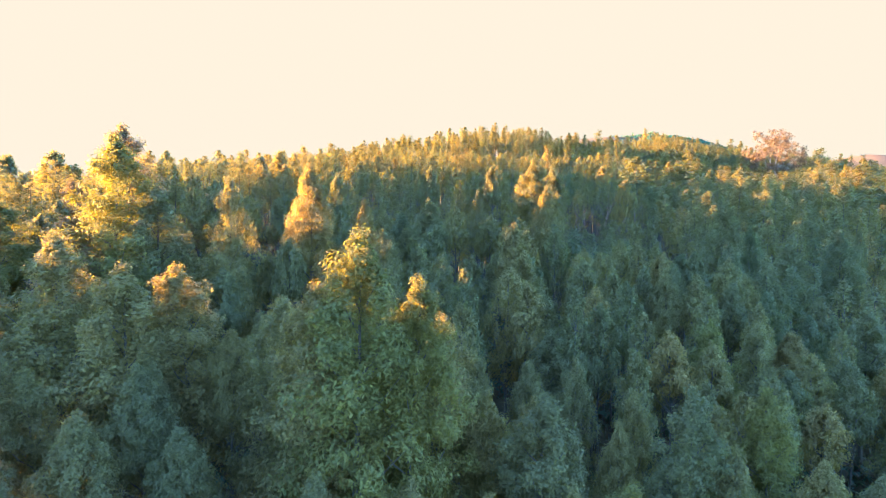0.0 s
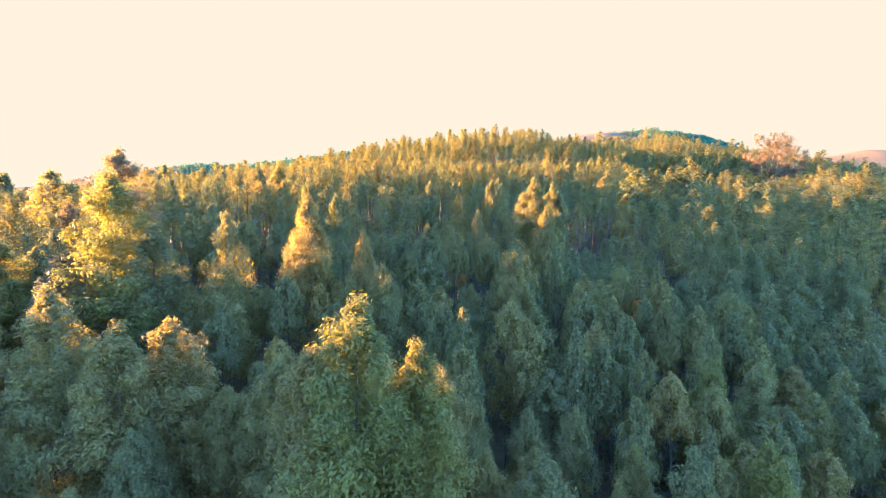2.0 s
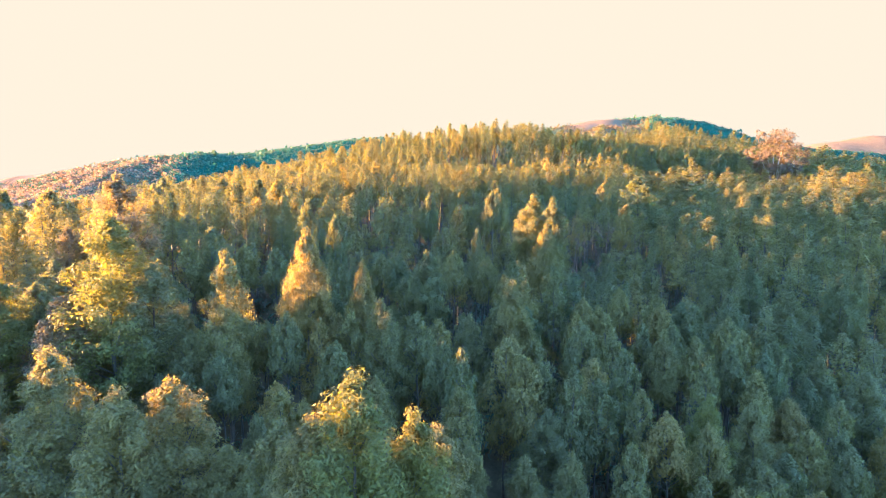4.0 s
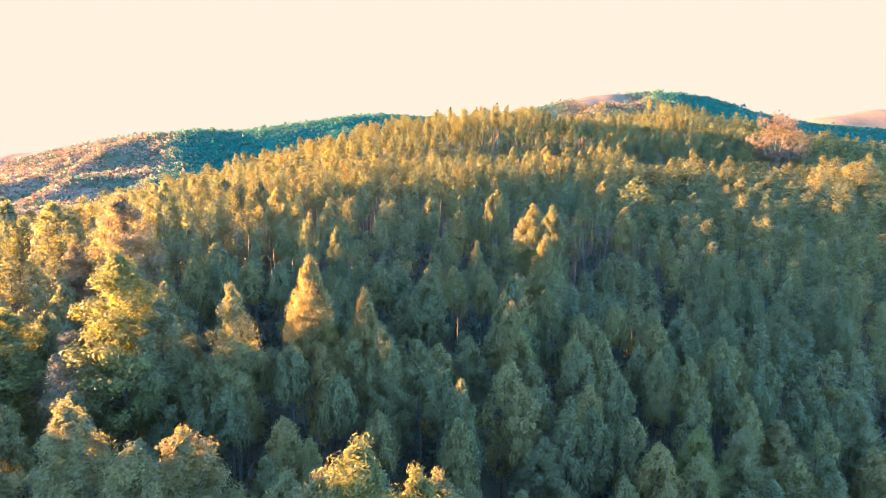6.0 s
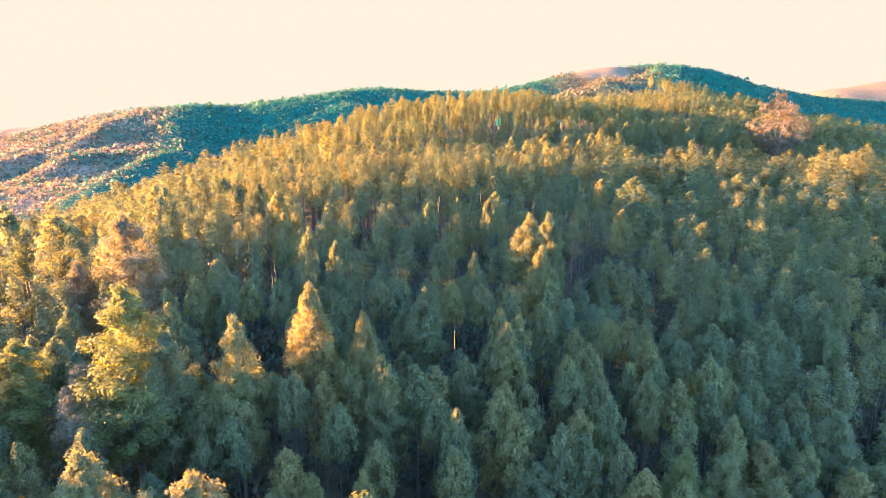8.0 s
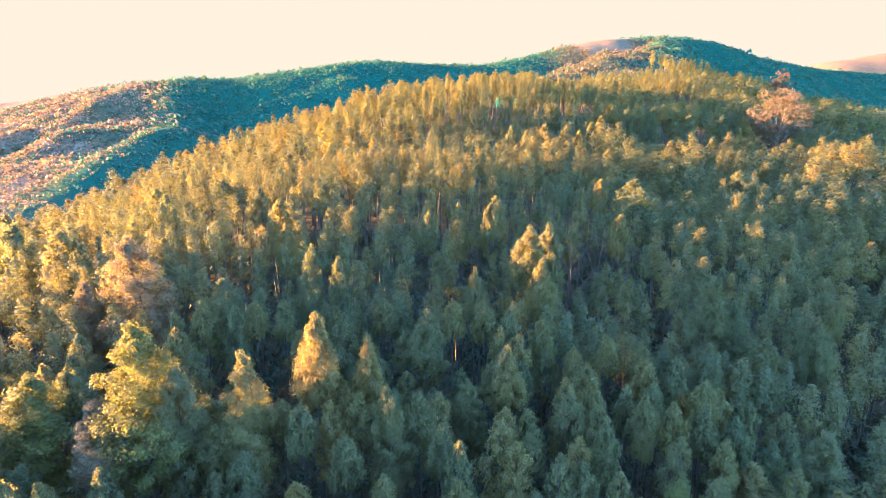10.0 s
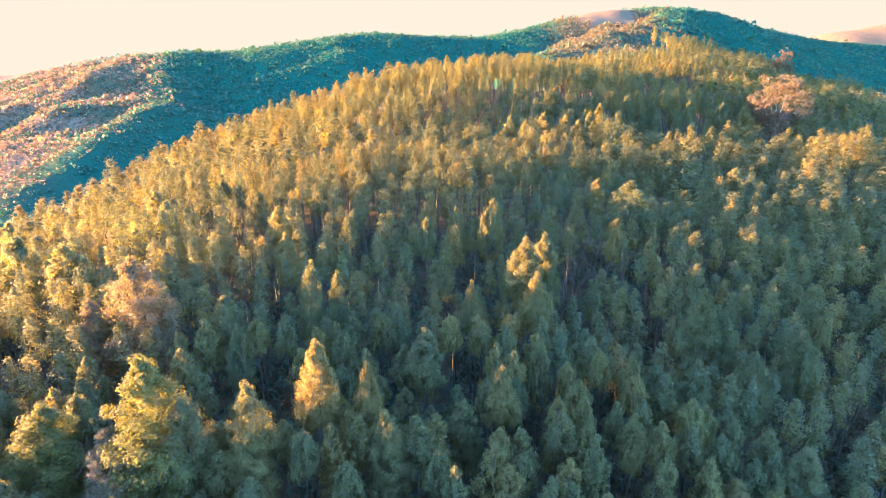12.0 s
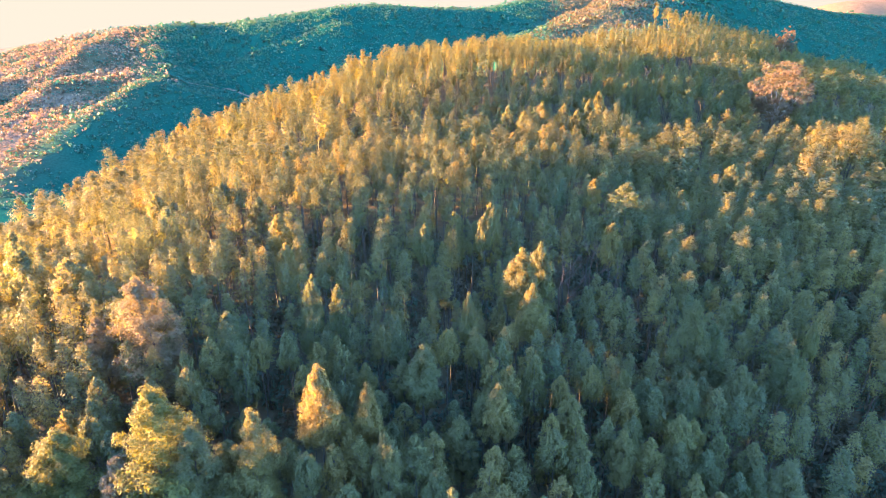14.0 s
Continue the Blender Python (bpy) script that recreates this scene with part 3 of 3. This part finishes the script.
for name, label, pick, shapes, seed in (
    ("slope_wood", "eucalyptus wood on the slope, grey-green", away < 120, mid_shapes, 71),
    ("ridge_wood", "eucalyptus wood along the ridge, olive", (away >= 120) & (away < 235), far_shapes, 72),
    ("crest_wood", "eucalyptus wood on the upper crest, golden olive", away >= 235, top_shapes, 73),
):
    stand(name, label, qx[pick], qy[pick], qh[pick], shapes, seed)


def tufts(seed, clumps, count, long, wide):
    """A rounded bush about three metres wide."""
    q = np.random.RandomState(seed)
    c = np.stack([q.normal(size=clumps) * 1.0, q.normal(size=clumps) * 1.0, q.uniform(0.4, 1.9, clumps)], 1)
    rad = np.stack([q.uniform(0.7, 1.3, clumps)] * 3, 1)
    return leaves(q, c, rad, count, long, wide, np.array([0, 0, -0.5]))


def bushes(name, label, x, y, size, tone, shapes, mat, seed):
    """Bushes too many to count, in one body."""
    r = np.random.RandomState(seed)
    z = terrain(x, y) - 0.1
    all_v, all_f, all_t, base = [], [], [], 0
    for i in range(len(x)):
        v, f = shapes[i % len(shapes)]
        a, w = r.uniform(0, 6.28), size[i]
        c, s = math.cos(a) * w, math.sin(a) * w
        all_v.append(np.stack([x[i] + c * v[:, 0] - s * v[:, 1], y[i] + s * v[:, 0] + c * v[:, 1], z[i] + v[:, 2] * w * 1.1], 1))
        all_f.append(f + base)
        all_t.append(np.full(len(v), np.clip(tone[i], 0, 1)))
        base += len(v)
    ob = new(name, mesh_of(name, np.concatenate(all_v), np.concatenate(all_f), mat, False, np.concatenate(all_t)))
    tagged(ob, label, "scrub", kind="stuff")


def gum_tree(name, label, x, y, tip, girth, seed, spread, leaf):
    """A big old gum: forked pale trunk with crooked limbs and an open, uneven crown."""
    r = np.random.RandomState(seed)
    ground_z = float(terrain(np.array([x]), np.array([y]))[0])
    tall = tip - ground_z
    tree = new(name)
    tree.matrix_basis = Matrix.Translation((x, y, ground_z - 0.3))
    tagged(tree, label, "tree")
    fork = np.array([0.3, 0.1, tall * 0.3])
    part("trunk", tube([(0, 0, 0), (0.15, -0.1, tall * 0.15), fork], [0.62, 0.5, 0.42], 10), pale_bark, tree)
    centres = []
    while len(centres) < spread * 9:
        p = r.uniform(-1, 1, 3)
        if 0.25 < np.linalg.norm(p) < 1 and r.uniform() < 0.95 - 0.4 * max(p[2], -0.2):
            centres.append(p * np.array([girth, girth, tall * 0.36]) * r.uniform(0.85, 1.05) + np.array([0, 0, tall * 0.64]))
    centres = np.array(centres)
    for k in range(spread):
        end = centres[k * 9] * np.array([0.8, 0.8, 0.97])
        bend = fork + (end - fork) * 0.5 + np.array([r.normal() * 0.6, r.normal() * 0.6, tall * 0.04])
        part("limb", tube([fork, bend, end], [0.17, 0.09, 0.03], 6), pale_bark, tree)
    sizes = r.uniform(0.7, 1.35, len(centres)) * (girth / 11) ** 0.3
    core = np.repeat(centres * np.array([0.3, 0.3, 0.9]), 46, axis=0)
    part("crown", leaves(r, centres, np.stack([sizes] * 3, 1), 46, 0.5, 0.24, core), leaf, tree)
    return tree


gum_tree("gum_tree", "large gum with pale forked limbs and pinkish open crown", 107.8, 179, 55.4, 10.0, 7, 36, leaf_pink)
gum_tree("gum_tree", "tall narrow gum with pinkish crown above the ridge", 191, 320, 71.4, 5.6, 9, 24, leaf_pink)


def dead_tree(x, y, tip, seed):
    """A bare young tree: crooked stem, rising limbs, thin twigs."""
    r = np.random.RandomState(seed)
    ground_z = float(terrain(np.array([x]), np.array([y]))[0])
    tall = tip - ground_z
    tree = new("dead_tree")
    tree.matrix_basis = Matrix.Translation((x, y, ground_z - 0.2))
    tagged(tree, "bare reddish-brown dead tree among the eucalyptus", "tree", "bare dead trees")
    heights = np.linspace(0, tall, 7)
    line = np.stack([np.cumsum(r.normal(size=7) * 0.12), np.cumsum(r.normal(size=7) * 0.12), heights], 1)
    line[0, :2] = 0
    part("trunk", tube(line, np.linspace(0.13, 0.02, 7), 6), red_bark, tree)
    for k in range(9):
        h = tall * r.uniform(0.4, 0.92)
        foot = np.array([np.interp(h, heights, line[:, i]) for i in range(3)])
        a, reach = k * 2.4 + r.uniform(0, 1), (tall - h) * 0.28 + 0.7
        end = foot + np.array([math.cos(a) * reach, math.sin(a) * reach, reach * r.uniform(0.7, 1.4)])
        mid = (foot + end) / 2 + np.array([math.cos(a) * 0.2, math.sin(a) * 0.2, -0.1])
        twigs = [tube([foot, mid, end], [0.045, 0.03, 0.01], 5)]
        for _ in range(5):
            start = mid + (end - mid) * r.uniform(0, 0.9)
            twigs.append(tube([start, start + r.normal(size=3) * 0.15 + (end - foot) * 0.2, start + r.normal(size=3) * 0.35 + (end - foot) * 0.4], [0.018, 0.012, 0.006], 4))
        part("limb", join(twigs), red_bark, tree)


for i, (x, y, tip) in enumerate(DEAD_TREES):
    dead_tree(x, y, tip, 300 + i)


def hill_scrub():
    r = np.random.RandomState(81)
    n = 260000
    x, y = r.uniform(-760, 1150, n), r.uniform(330, 1420, n)
    extra = 40000
    x[:extra], y[:extra] = r.normal(-470, 130, extra), r.normal(620, 180, extra)
    y[extra:extra + 26000] = r.uniform(400, 1130, 26000)
    x[extra:extra + 26000] = 0.45 * y[extra:extra + 26000] - 80 + r.normal(-70, 60, 26000)
    keep = (far_ridge(x, y) > wood_hill(x, y) - 2) & (terrain(x, y) > -37)
    keep &= r.uniform(size=n) > 1.7 * np.exp(-((x - 318) / 60) ** 2 - ((y - 1150) / 120) ** 2)
    keep &= y < 1100 + 0.355 * x
    # side of the western spur whose bushes get sunlight in their tone
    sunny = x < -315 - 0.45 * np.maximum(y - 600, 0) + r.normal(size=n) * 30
    keep &= waves(x, y, 90, 33) + r.normal(size=n) * 0.6 > -0.9 - 0.4 * ~sunny
    keep &= (y > 520) | (x < -60) | (x > 60)
    keep &= (np.abs(x) < 0.9 * y + 30) & (y > 330)
    keep &= ((x + 282) / 32) ** 2 + ((y - 418) / 13) ** 2 > 1
    pick = r.permutation(np.nonzero(keep)[0])[:78000]
    x, y, sunny = x[pick], y[pick], sunny[pick]
    size = 0.64 * r.lognormal(0.0, 0.4, len(x)) * np.interp(y, [350, 1050], [0.85, 1.25])
    # warm sunlit tone on that side, teal shade tone elsewhere and in hollows
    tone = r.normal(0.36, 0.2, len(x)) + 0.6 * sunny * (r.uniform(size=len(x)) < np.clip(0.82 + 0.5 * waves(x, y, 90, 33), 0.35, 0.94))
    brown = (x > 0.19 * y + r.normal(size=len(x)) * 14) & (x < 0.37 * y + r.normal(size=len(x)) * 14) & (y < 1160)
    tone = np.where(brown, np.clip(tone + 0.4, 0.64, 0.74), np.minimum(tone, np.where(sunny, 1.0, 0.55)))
    bushes("hill_scrub", "scrub and low trees on the far hills, teal shade and peach sunlight in their colour", x, y, size, tone, [tufts(90 + k, 3, 3, 1.5, 1.3) for k in range(6)], leaf_scrub, 82)


def undergrowth():
    r = np.random.RandomState(85)
    n = 4600
    x, y = r.uniform(-75, 90, n), r.uniform(6, 100, n)
    keep = np.abs(x) < 0.9 * y + 15
    x, y = x[keep], y[keep]
    bushes("undergrowth", "brown and dull green undergrowth below the trees", x, y, r.uniform(0.5, 1.3, len(x)), r.uniform(0.58, 0.74, len(x)),
           [tufts(110 + k, 6, 8, 0.7, 0.3) for k in range(4)], leaf_scrub, 86)


hill_scrub()
undergrowth()
